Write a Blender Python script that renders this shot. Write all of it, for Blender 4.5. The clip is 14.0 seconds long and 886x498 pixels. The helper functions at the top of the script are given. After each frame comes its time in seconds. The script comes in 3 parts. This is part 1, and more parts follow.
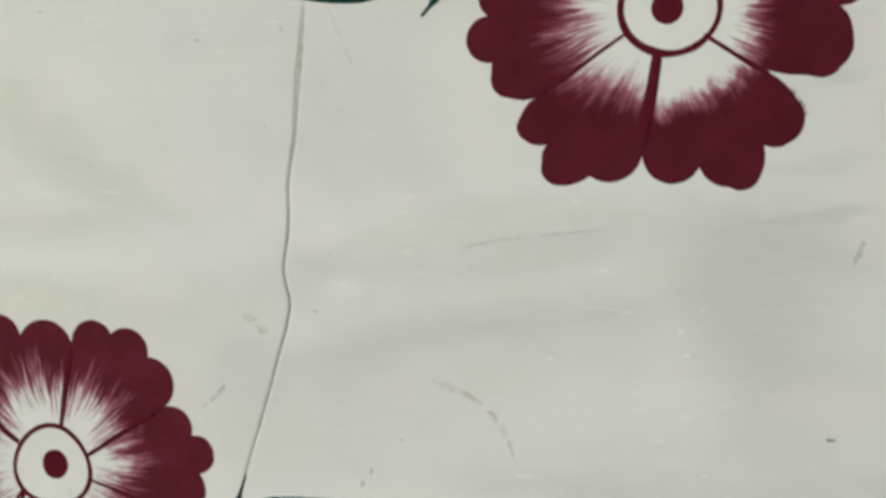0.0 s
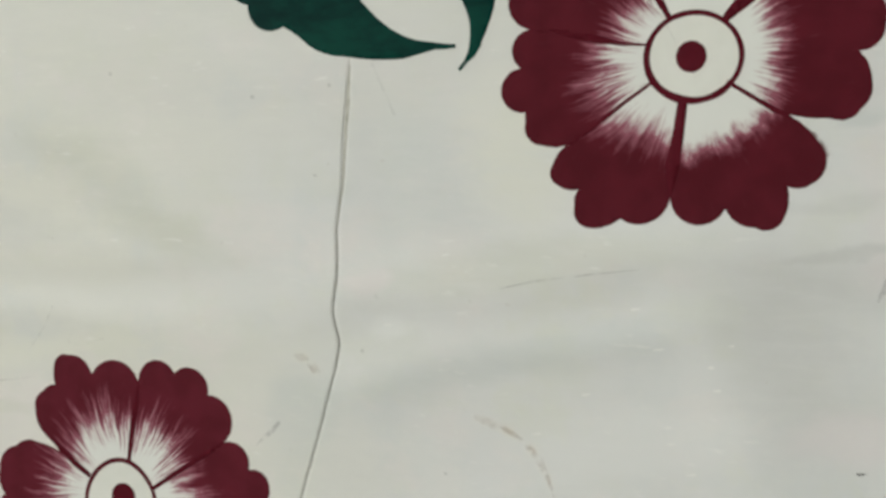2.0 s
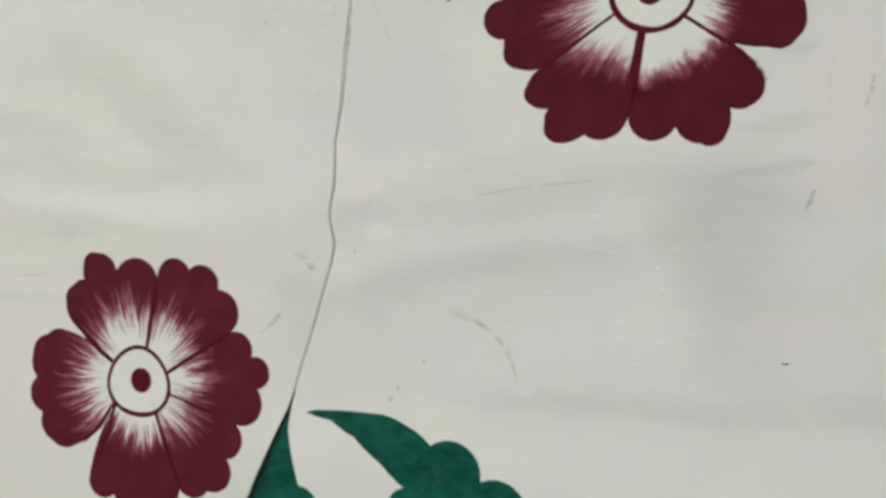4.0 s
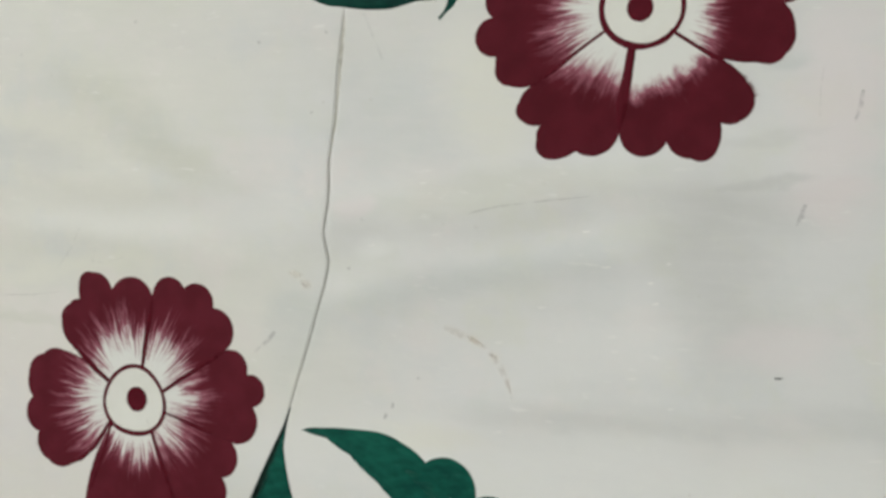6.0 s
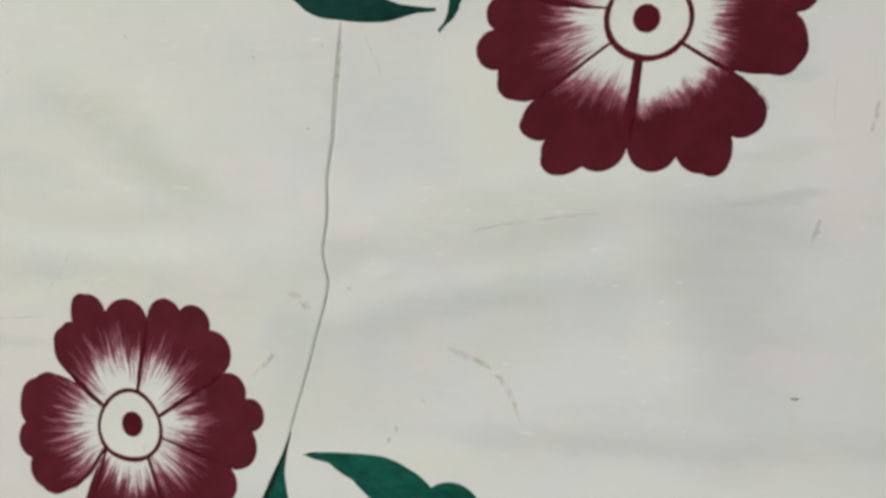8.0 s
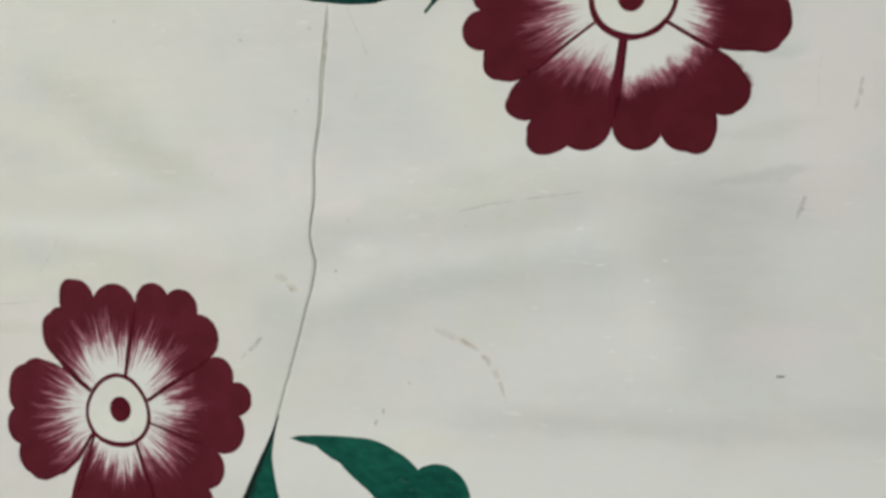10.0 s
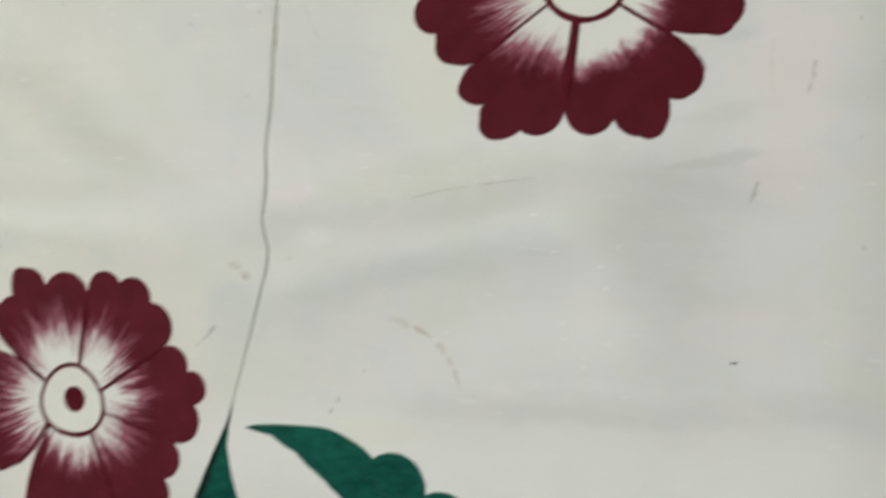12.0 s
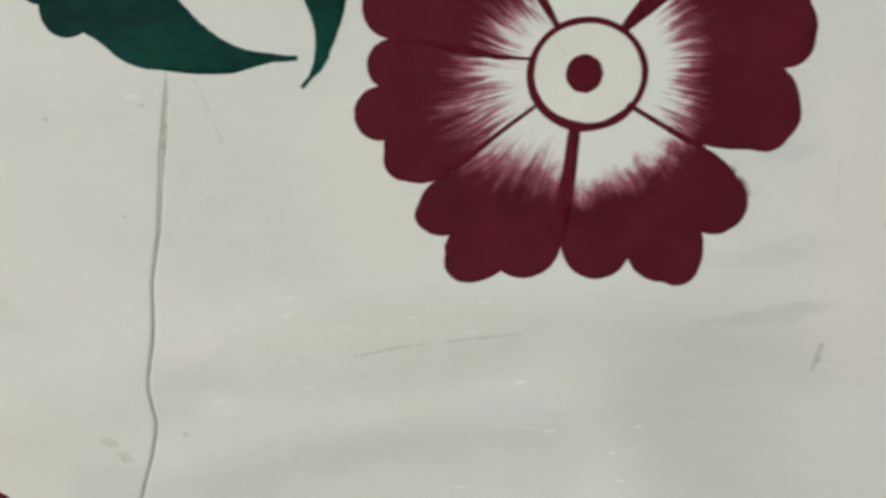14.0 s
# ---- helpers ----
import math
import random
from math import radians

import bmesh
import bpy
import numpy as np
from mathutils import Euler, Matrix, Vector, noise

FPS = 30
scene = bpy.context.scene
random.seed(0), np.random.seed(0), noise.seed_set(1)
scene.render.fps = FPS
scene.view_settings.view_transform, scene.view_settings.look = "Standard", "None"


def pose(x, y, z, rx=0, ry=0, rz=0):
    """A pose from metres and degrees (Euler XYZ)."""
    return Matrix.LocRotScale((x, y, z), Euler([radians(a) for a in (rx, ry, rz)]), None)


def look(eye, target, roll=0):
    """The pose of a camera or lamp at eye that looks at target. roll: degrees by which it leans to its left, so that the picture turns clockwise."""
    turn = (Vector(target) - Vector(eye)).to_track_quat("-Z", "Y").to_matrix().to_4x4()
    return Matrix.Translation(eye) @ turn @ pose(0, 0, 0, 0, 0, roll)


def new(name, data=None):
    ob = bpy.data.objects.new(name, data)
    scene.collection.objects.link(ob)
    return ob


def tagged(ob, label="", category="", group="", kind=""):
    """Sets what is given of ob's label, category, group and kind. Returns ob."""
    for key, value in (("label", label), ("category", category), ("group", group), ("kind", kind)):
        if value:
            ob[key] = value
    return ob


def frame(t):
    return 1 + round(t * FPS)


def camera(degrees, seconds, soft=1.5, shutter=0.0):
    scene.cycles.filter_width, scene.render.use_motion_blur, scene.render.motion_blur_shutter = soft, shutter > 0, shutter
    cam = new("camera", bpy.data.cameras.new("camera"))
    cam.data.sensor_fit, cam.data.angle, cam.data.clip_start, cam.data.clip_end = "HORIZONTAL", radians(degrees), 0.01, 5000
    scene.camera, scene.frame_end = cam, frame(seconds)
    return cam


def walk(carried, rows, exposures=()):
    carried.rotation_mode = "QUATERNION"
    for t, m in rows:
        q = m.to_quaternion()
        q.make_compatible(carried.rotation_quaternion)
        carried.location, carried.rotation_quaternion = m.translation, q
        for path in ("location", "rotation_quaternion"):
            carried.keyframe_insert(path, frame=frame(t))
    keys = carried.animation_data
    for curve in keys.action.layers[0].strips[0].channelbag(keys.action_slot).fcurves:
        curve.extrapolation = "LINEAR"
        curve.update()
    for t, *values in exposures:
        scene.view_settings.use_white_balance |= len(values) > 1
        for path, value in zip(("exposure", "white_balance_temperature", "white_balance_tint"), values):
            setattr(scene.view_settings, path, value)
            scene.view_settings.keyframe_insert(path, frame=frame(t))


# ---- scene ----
cam = camera(42.6, 14.0, soft=3.3, shutter=0.5)
PATH = [
    (0, (0.04, -0.534, 1.335), (-0.472, 1.391, 1.15), 1.9),
    (0.3, (0.053, -0.53, 1.327), (-0.522, 1.382, 1.206), 2.1),
    (0.5, (0.054, -0.528, 1.328), (-0.519, 1.384, 1.206), 1.9),
    (0.7, (0.0568, -0.5317, 1.3332), (-0.6128, 1.3475, 1.2131), 1.62),
    (1, (0.063, -0.541, 1.343), (-0.595, 1.341, 1.194), 1.2),
    (1.2, (0.0649, -0.543, 1.3461), (-0.5786, 1.3435, 1.1821), 1.12),
    (1.5, (0.066, -0.544, 1.347), (-0.563, 1.349, 1.193), 1.0),
    (2, (0.071, -0.553, 1.336), (-0.592, 1.331, 1.227), 1.0),
    (2.3, (0.075, -0.561, 1.331), (-0.5563, 1.3339, 1.2279), 1.36),
    (2.5, (0.08, -0.569, 1.326), (-0.572, 1.318, 1.201), 1.6),
    (2.7, (0.0878, -0.5799, 1.3169), (-0.613, 1.2876, 1.1712), 1.84),
    (3, (0.099, -0.592, 1.305), (-0.599, 1.275, 1.14), 2.2),
    (3.1, (0.103, -0.594, 1.302), (-0.602, 1.27, 1.1376), 2.4),
    (3.2, (0.111, -0.599, 1.296), (-0.608, 1.26, 1.133), 2.8),
    (5.3, (0.133, -0.616, 1.293), (-0.612, 1.239, 1.213), 2.7),
    (5.5, (0.133, -0.613, 1.294), (-0.616, 1.24, 1.213), 2.6),
    (5.8, (0.1328, -0.6121, 1.2949), (-0.5983, 1.2469, 1.1964), 2.54),
    (6, (0.132, -0.612, 1.296), (-0.597, 1.247, 1.197), 2.5),
    (6.2, (0.1288, -0.6116, 1.2985), (-0.5891, 1.2504, 1.1665), 2.38),
    (6.5, (0.124, -0.61, 1.302), (-0.581, 1.257, 1.161), 2.2),
    (6.7, (0.1258, -0.608, 1.3025), (-0.5856, 1.2556, 1.1578), 2.24),
    (7, (0.129, -0.605, 1.303), (-0.586, 1.259, 1.192), 2.3),
    (7.5, (0.119, -0.602, 1.314), (-0.585, 1.266, 1.19), 1.5),
    (8, (0.118, -0.597, 1.308), (-0.595, 1.268, 1.202), 1.7),
    (8.2, (0.12, -0.596, 1.303), (-0.605, 1.266, 1.214), 1.8),
    (10.3, (0.127, -0.593, 1.291), (-0.587, 1.273, 1.206), 1.5),
    (10.5, (0.123, -0.592, 1.303), (-0.575, 1.278, 1.182), 1.4),
    (10.7, (0.1231, -0.592, 1.3108), (-0.5692, 1.2786, 1.1639), 1.28),
    (11, (0.124, -0.592, 1.313), (-0.583, 1.274, 1.176), 1.1),
    (11.2, (0.1253, -0.5916, 1.3103), (-0.5908, 1.2716, 1.1853), 1.18),
    (11.5, (0.127, -0.591, 1.304), (-0.591, 1.271, 1.168), 1.3),
    (11.7, (0.1279, -0.5917, 1.3032), (-0.588, 1.2702, 1.1594), 1.23),
    (11.8, (0.13, -0.592, 1.302), (-0.594, 1.268, 1.168), 1.2),
    (11.9, (0.1363, -0.5878, 1.2985), (-0.5674, 1.2788, 1.1552), 1.25),
    (12, (0.141, -0.58, 1.296), (-0.553, 1.292, 1.172), 1.3),
    (12.1, (0.127, -0.574, 1.301), (-0.4962, 1.3228, 1.1844), 0.85),
    (12.2, (0.113, -0.569, 1.306), (-0.472, 1.338, 1.158), 0.4),
    (12.3, (0.116, -0.563, 1.298), (-0.49, 1.34, 1.187), 0.5),
    (12.5, (0.105, -0.548, 1.311), (-0.462, 1.365, 1.164), 0.4),
    (12.7, (0.099, -0.525, 1.308), (-0.437, 1.4, 1.221), 1.0),
    (13, (0.085, -0.499, 1.323), (-0.456, 1.423, 1.207), 0.8),
    (13.2, (0.082, -0.485, 1.332), (-0.399, 1.451, 1.187), 0.9),
    (13.5, (0.08, -0.46, 1.37), (-0.39, 1.469, 1.123), 0.9),
    (13.6, (0.0757, -0.4521, 1.357), (-0.4154, 1.482, 1.2226), 1.0),
    (13.7, (0.068, -0.447, 1.344), (-0.398, 1.497, 1.279), 1.1),
    (13.8, (0.059, -0.446, 1.345), (-0.385, 1.503, 1.281), 1.2),
    (14, (0.048, -0.447, 1.347), (-0.404, 1.5, 1.274), 0.8),
]
walk(cam, [(t, look(eye, target, roll)) for t, eye, target, roll in PATH],
     [(0, 0.06, 6540, 9), (0.5, 0.06, 6540, 9), (1.0, 0.08, 6550, 9), (1.5, -0.05, 6560, 9), (2.0, 0.01, 6570, 8), (2.5, 0.03, 6550, 9), (3.0, 0.06, 6540, 9),
      (5.5, 0.05, 6500, 10), (11.5, 0.05, 6500, 10), (12.0, 0.07, 6520, 9), (12.5, -0.03, 6530, 9), (13.0, -0.02, 6550, 9), (14.0, 0.01, 6580, 8)])

# ---- light ----
world = bpy.data.worlds.new("world")
scene.world = world
world.use_nodes = True
sky = world.node_tree.nodes.new("ShaderNodeTexSky")
sky.sky_type, sky.sun_disc = "NISHITA", False
sky.sun_elevation, sky.sun_rotation = radians(40), radians(120)
world.node_tree.links.new(sky.outputs[0], world.node_tree.nodes["Background"].inputs[0])
world.node_tree.nodes["Background"].inputs[1].default_value = 0.08


def area_lamp(name, place, target, wide, high, watts, tint):
    lamp = bpy.data.lights.new(name, "AREA")
    lamp.shape, lamp.size, lamp.size_y, lamp.energy, lamp.color = "RECTANGLE", wide, high, watts, tint
    ob = new(name, lamp)
    ob.matrix_world = look(place, target)
    return ob


# daylight in the opening of the side window
area_lamp("window_daylight", (-3.18, -4.2, 2.75), (0, -1.0, 1.35), 1.5, 1.0, 179.0, (0.975, 0.985, 0.99))


# ---- materials ----
def nodes_of(name, rough=0.6, spec=0.4):
    mat = bpy.data.materials.new(name)
    mat.use_nodes = True
    tree = mat.node_tree
    bsdf = tree.nodes["Principled BSDF"]
    bsdf.inputs["Roughness"].default_value = rough
    bsdf.inputs["Specular IOR Level"].default_value = spec
    return mat, tree, bsdf


class Net:
    """Short hand for a node tree."""

    def __init__(self, tree):
        self.tree = tree

    def put(self, socket, value):
        if isinstance(value, bpy.types.NodeSocket):
            self.tree.links.new(value, socket)
        else:
            socket.default_value = value

    def math(self, op, a, b=0.0, c=0.0, clamp=False):
        n = self.tree.nodes.new("ShaderNodeMath")
        n.operation, n.use_clamp = op, clamp
        for socket, value in zip(n.inputs, (a, b, c)):
            self.put(socket, value)
        return n.outputs[0]

    def vec(self, x, y, z):
        n = self.tree.nodes.new("ShaderNodeCombineXYZ")
        for socket, value in zip(n.inputs, (x, y, z)):
            self.put(socket, value)
        return n.outputs[0]

    def split(self, v):
        n = self.tree.nodes.new("ShaderNodeSeparateXYZ")
        self.put(n.inputs[0], v)
        return n.outputs

    def coords(self):
        return self.tree.nodes.new("ShaderNodeTexCoord").outputs["Object"]

    def mapped(self, v, scale=(1, 1, 1), turn=(0, 0, 0), shift=(0, 0, 0)):
        n = self.tree.nodes.new("ShaderNodeMapping")
        self.put(n.inputs["Vector"], v)
        n.inputs["Scale"].default_value = scale
        n.inputs["Rotation"].default_value = [radians(a) for a in turn]
        n.inputs["Location"].default_value = shift
        return n.outputs[0]

    def noise(self, v, scale, detail=4.0, rough=0.55):
        n = self.tree.nodes.new("ShaderNodeTexNoise")
        self.put(n.inputs["Vector"], v)
        n.inputs["Scale"].default_value = scale
        n.inputs["Detail"].default_value = detail
        n.inputs["Roughness"].default_value = rough
        return n.outputs["Fac"]

    def ramp(self, v, low, high):
        n = self.tree.nodes.new("ShaderNodeMapRange")
        n.interpolation_type = "SMOOTHSTEP"
        self.put(n.inputs["Value"], v)
        self.put(n.inputs["From Min"], low)
        self.put(n.inputs["From Max"], high)
        return n.outputs[0]

    def mix(self, f, a, b):
        n = self.tree.nodes.new("ShaderNodeMix")
        n.data_type = "RGBA"
        self.put(n.inputs[0], f)
        for socket, value in ((n.inputs[6], a), (n.inputs[7], b)):
            self.put(socket, (*value, 1.0) if isinstance(value, tuple) else value)
        return n.outputs[2]

    def bump(self, bsdf, height, strength, distance):
        n = self.tree.nodes.new("ShaderNodeBump")
        n.inputs["Strength"].default_value = strength
        n.inputs["Distance"].default_value = distance
        self.put(n.inputs["Height"], height)
        self.tree.links.new(n.outputs[0], bsdf.inputs["Normal"])


# coats and rubbed places on the white wall, and shade of its swells put in as tint: centre x, z, half length, half
# height (metres), slope (degrees), tint, strength
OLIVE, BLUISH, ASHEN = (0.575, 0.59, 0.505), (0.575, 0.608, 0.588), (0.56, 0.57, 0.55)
ROSY, CREAMY, FRESH = (0.75, 0.70, 0.695), (0.745, 0.745, 0.655), (0.775, 0.785, 0.76)
COATS_AND_SHADE = [
    (-0.30, 1.43, 0.42, 0.075, 0, ASHEN, 0.30),
    (0.02, 1.143, 0.32, 0.036, 3, FRESH, 0.80),
    (-0.41, 1.14, 0.10, 0.07, 0, ROSY, 0.45),
    # two olive tints darken the slanting creases, shade given as colour
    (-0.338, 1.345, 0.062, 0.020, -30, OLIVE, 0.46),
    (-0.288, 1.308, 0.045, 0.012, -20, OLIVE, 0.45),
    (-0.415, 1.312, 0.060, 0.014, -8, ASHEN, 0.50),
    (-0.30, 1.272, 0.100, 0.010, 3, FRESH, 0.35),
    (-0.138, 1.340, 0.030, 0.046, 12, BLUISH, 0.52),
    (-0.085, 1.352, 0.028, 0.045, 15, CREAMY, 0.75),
    # the next four tint in the shade along the plaster swells
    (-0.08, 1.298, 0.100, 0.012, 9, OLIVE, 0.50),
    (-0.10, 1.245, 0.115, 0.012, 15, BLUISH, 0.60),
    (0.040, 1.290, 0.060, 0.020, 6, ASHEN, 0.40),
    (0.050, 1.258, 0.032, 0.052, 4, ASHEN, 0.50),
    (-0.02, 1.213, 0.060, 0.022, 12, FRESH, 0.55),
    # shade of the low swell, again put into the tint
    (0.010, 1.176, 0.130, 0.008, 3, ASHEN, 0.35),
    (0.082, 1.224, 0.030, 0.013, 8, ROSY, 0.55),
    (0.118, 1.190, 0.034, 0.009, 0, ASHEN, 0.35),
    (0.106, 1.352, 0.022, 0.065, 0, ROSY, 0.70),
    (0.100, 1.302, 0.022, 0.012, 10, ROSY, 0.60),
    (0.068, 1.332, 0.026, 0.005, 6, ASHEN, 0.38),
    (0.083, 1.310, 0.016, 0.0028, 10, ASHEN, 0.70),
    (0.060, 1.306, 0.018, 0.0024, 9, ASHEN, 0.65),
    (0.078, 1.371, 0.018, 0.0035, 8, BLUISH, 0.70),
    (-0.372, 1.236, 0.070, 0.008, 12, CREAMY, 0.65),
    (-0.420, 1.198, 0.040, 0.004, 6, OLIVE, 0.45),
    (-0.114, 1.153, 0.034, 0.007, 0, CREAMY, 0.60),
    (-0.166, 1.284, 0.013, 0.009, 0, ROSY, 0.65),
    (-0.150, 1.262, 0.014, 0.006, 8, FRESH, 0.60),
    (-0.200, 1.215, 0.018, 0.030, -18, BLUISH, 0.45),
]


def limewash():
    """Uneven white wall paint: warm and cool coats, dry brush drags, small soiling, and shade bands of the swells put
    into the colour.
    """
    mat, tree, bsdf = nodes_of("white_wall_paint", 0.55, 0.35)
    n = Net(tree)
    p = n.coords()
    broad = n.noise(n.mapped(p, (1, 1, 1.6), (0, 12, 0)), 6.0, 3.0, 0.5)
    drag = n.noise(n.mapped(p, (1, 1, 3.4), (0, 10, 0)), 11.0, 5.0, 0.6)
    hair = n.noise(n.mapped(p, (1, 1, 5.0), (0, 8, 0)), 60.0, 3.0, 0.6)
    patch = n.noise(p, 22.0, 3.0, 0.5)
    xs = n.split(p)
    coat = n.math("MULTIPLY_ADD", n.ramp(xs[0], -0.36, 0.06), 0.40, n.math("MULTIPLY", broad, 0.68))
    colour = n.mix(n.ramp(coat, 0.22, 0.72), (0.705, 0.705, 0.635), (0.69, 0.70, 0.685))
    colour = n.mix(n.math("MULTIPLY", n.ramp(drag, 0.48, 0.74), 0.26), colour, (0.60, 0.605, 0.565))
    colour = n.mix(n.math("MULTIPLY", n.ramp(patch, 0.54, 0.76), 0.35), colour, (0.755, 0.705, 0.675))
    colour = n.mix(n.math("MULTIPLY", n.ramp(patch, 0.46, 0.27), 0.35), colour, (0.645, 0.665, 0.585))
    cool = n.noise(n.mapped(p, (1, 1, 0.9), shift=(3.1, 0, 1.7)), 16.0, 5.0, 0.6)
    colour = n.mix(n.math("MULTIPLY", n.ramp(cool, 0.50, 0.66), 0.42), colour, (0.62, 0.65, 0.64))
    rosy = n.noise(n.mapped(p, (1, 1, 1.4), shift=(7.7, 0, 4.2)), 15.0, 5.0, 0.6)
    colour = n.mix(n.math("MULTIPLY", n.ramp(rosy, 0.51, 0.68), 0.45), colour, (0.755, 0.715, 0.69))
    sallow = n.noise(n.mapped(p, (1, 1, 1.2), shift=(1.2, 0, 9.6)), 19.0, 4.0, 0.6)
    colour = n.mix(n.math("MULTIPLY", n.ramp(sallow, 0.52, 0.70), 0.42), colour, (0.675, 0.69, 0.59))
    # coats and shade bands have a wandering edge and thin out in dry brush drags
    sway = tree.nodes.new("ShaderNodeTexNoise")
    n.put(sway.inputs["Vector"], n.mapped(p, (1, 1, 1.8)))
    sway.inputs["Scale"].default_value, sway.inputs["Detail"].default_value = 26.0, 4.0
    offset = tree.nodes.new("ShaderNodeVectorMath")
    offset.operation = "MULTIPLY_ADD"
    n.put(offset.inputs[0], sway.outputs["Color"])
    offset.inputs[1].default_value, offset.inputs[2].default_value = (0.045, 0, 0.022), (-0.0225, 0, -0.011)
    moved = tree.nodes.new("ShaderNodeVectorMath")
    n.put(moved.inputs[0], p)
    n.put(moved.inputs[1], offset.outputs[0])
    dry = n.noise(n.mapped(p, (1, 1, 5.0), (0, 10, 0)), 30.0, 5.0, 0.62)
    thin = n.math("MULTIPLY_ADD", n.ramp(dry, 0.25, 0.72), 0.28, 0.74)
    for cx, cz, rx, rz, slope, tint, amount in COATS_AND_SHADE:
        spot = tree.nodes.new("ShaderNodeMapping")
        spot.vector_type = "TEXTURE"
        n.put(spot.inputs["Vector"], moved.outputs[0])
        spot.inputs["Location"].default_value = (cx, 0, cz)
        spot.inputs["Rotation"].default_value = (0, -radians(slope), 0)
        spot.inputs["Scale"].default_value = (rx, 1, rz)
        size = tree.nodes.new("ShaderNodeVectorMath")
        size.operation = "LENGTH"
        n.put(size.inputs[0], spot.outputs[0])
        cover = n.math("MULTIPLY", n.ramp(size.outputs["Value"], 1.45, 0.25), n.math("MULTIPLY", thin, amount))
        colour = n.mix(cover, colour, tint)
    colour = n.mix(n.math("MULTIPLY", n.ramp(dry, 0.50, 0.74), 0.11), colour, (0.60, 0.61, 0.575))
    colour = n.mix(n.math("MULTIPLY", n.ramp(dry, 0.47, 0.28), 0.11), colour, (0.78, 0.77, 0.73))
    colour = n.mix(n.math("MULTIPLY", n.ramp(hair, 0.61, 0.72), n.math("MULTIPLY", n.ramp(patch, 0.47, 0.62), 0.50)), colour, (0.83, 0.83, 0.80))
    speck = n.noise(p, 160.0, 2.0, 0.5)
    colour = n.mix(n.math("MULTIPLY", n.ramp(speck, 0.745, 0.80), 0.30), colour, (0.45, 0.42, 0.36))
    tree.links.new(colour, bsdf.inputs["Base Color"])
    n.bump(bsdf, n.math("ADD", n.math("MULTIPLY", hair, 0.25), n.math("MULTIPLY", patch, 1.5)), 0.15, 0.0008)
    return mat


MAROON, MAROON_DEEP = (0.098, 0.0092, 0.0172), (0.080, 0.0070, 0.0132)
PLUM, PLUM_DEEP = (0.109, 0.0122, 0.0220), (0.092, 0.0096, 0.0170)
PETAL_WHITE = (0.735, 0.745, 0.705)


def petal_paint(tones, seed, angle, half, solid, side, run, skew=0.0, bristle=0.75, blotch=0.5):
    """Maroon paint dragged with a dry brush over a white heart. solid: how far from the flower's centre the white is whole; run: the length over which the coat thickens."""
    mat, tree, bsdf = nodes_of("maroon_petal_paint", 0.7, 0.08)
    n = Net(tree)
    p = n.mapped(n.coords(), turn=(0, angle, 0))
    x, _, z = n.split(p)
    r = n.math("SQRT", n.math("ADD", n.math("MULTIPLY", x, x), n.math("MULTIPLY", z, z)))
    sway = n.noise(n.coords(), 34.0, 2.0, 0.5)
    a = n.math("ADD", n.math("ARCTAN2", z, x), n.math("MULTIPLY", n.math("SUBTRACT", sway, 0.5), 0.14))
    d = n.math("ADD", n.math("DIVIDE", a, radians(half)), skew)
    fine = n.noise(n.vec(n.math("MULTIPLY", a, 36.0), n.math("MULTIPLY", r, 40.0), seed), 1.0, 4.0, 0.62)
    coarse = n.noise(n.vec(n.math("MULTIPLY", a, 7.0), n.math("MULTIPLY", r, 14.0), seed + 7.0), 1.0, 2.0, 0.5)
    blot = n.noise(n.mapped(p, (0.8, 1, 1.15), shift=(seed, 0, 0)), 150.0, 4.0, 0.65)
    edge = n.math("MULTIPLY", n.math("SUBTRACT", 1.0, n.math("MULTIPLY", n.math("MULTIPLY", d, d), side)), solid)
    t = n.math("DIVIDE", n.math("SUBTRACT", r, edge), run)
    for field, amount in ((n.ramp(fine, 0.28, 0.72), bristle), (coarse, 0.9), (blot, blotch)):
        t = n.math("ADD", t, n.math("MULTIPLY", n.math("SUBTRACT", field, 0.5), amount))
    cover = n.ramp(t, -0.08, 1.0)
    tone = n.noise(n.coords(), 45.0, 3.0, 0.5)
    red = n.mix(n.ramp(tone, 0.35, 0.65), *tones)
    # a thin worn film lets the ground show through a little
    film = n.ramp(n.noise(n.mapped(p, (0.6, 1, 2.2)), 95.0, 4.0, 0.6), 0.62, 0.80)
    red = n.mix(n.math("MULTIPLY", film, 0.10), red, (0.36, 0.16, 0.18))
    # where the coat is thin it reads as pink
    thin = n.mix(n.math("MULTIPLY", cover, 2.0, clamp=True), PETAL_WHITE, (0.305, 0.106, 0.142))
    tree.links.new(n.mix(n.math("MULTIPLY_ADD", cover, 2.0, -1.0, clamp=True), thin, red), bsdf.inputs["Base Color"])
    n.bump(bsdf, fine, 0.2, 0.0004)
    return mat


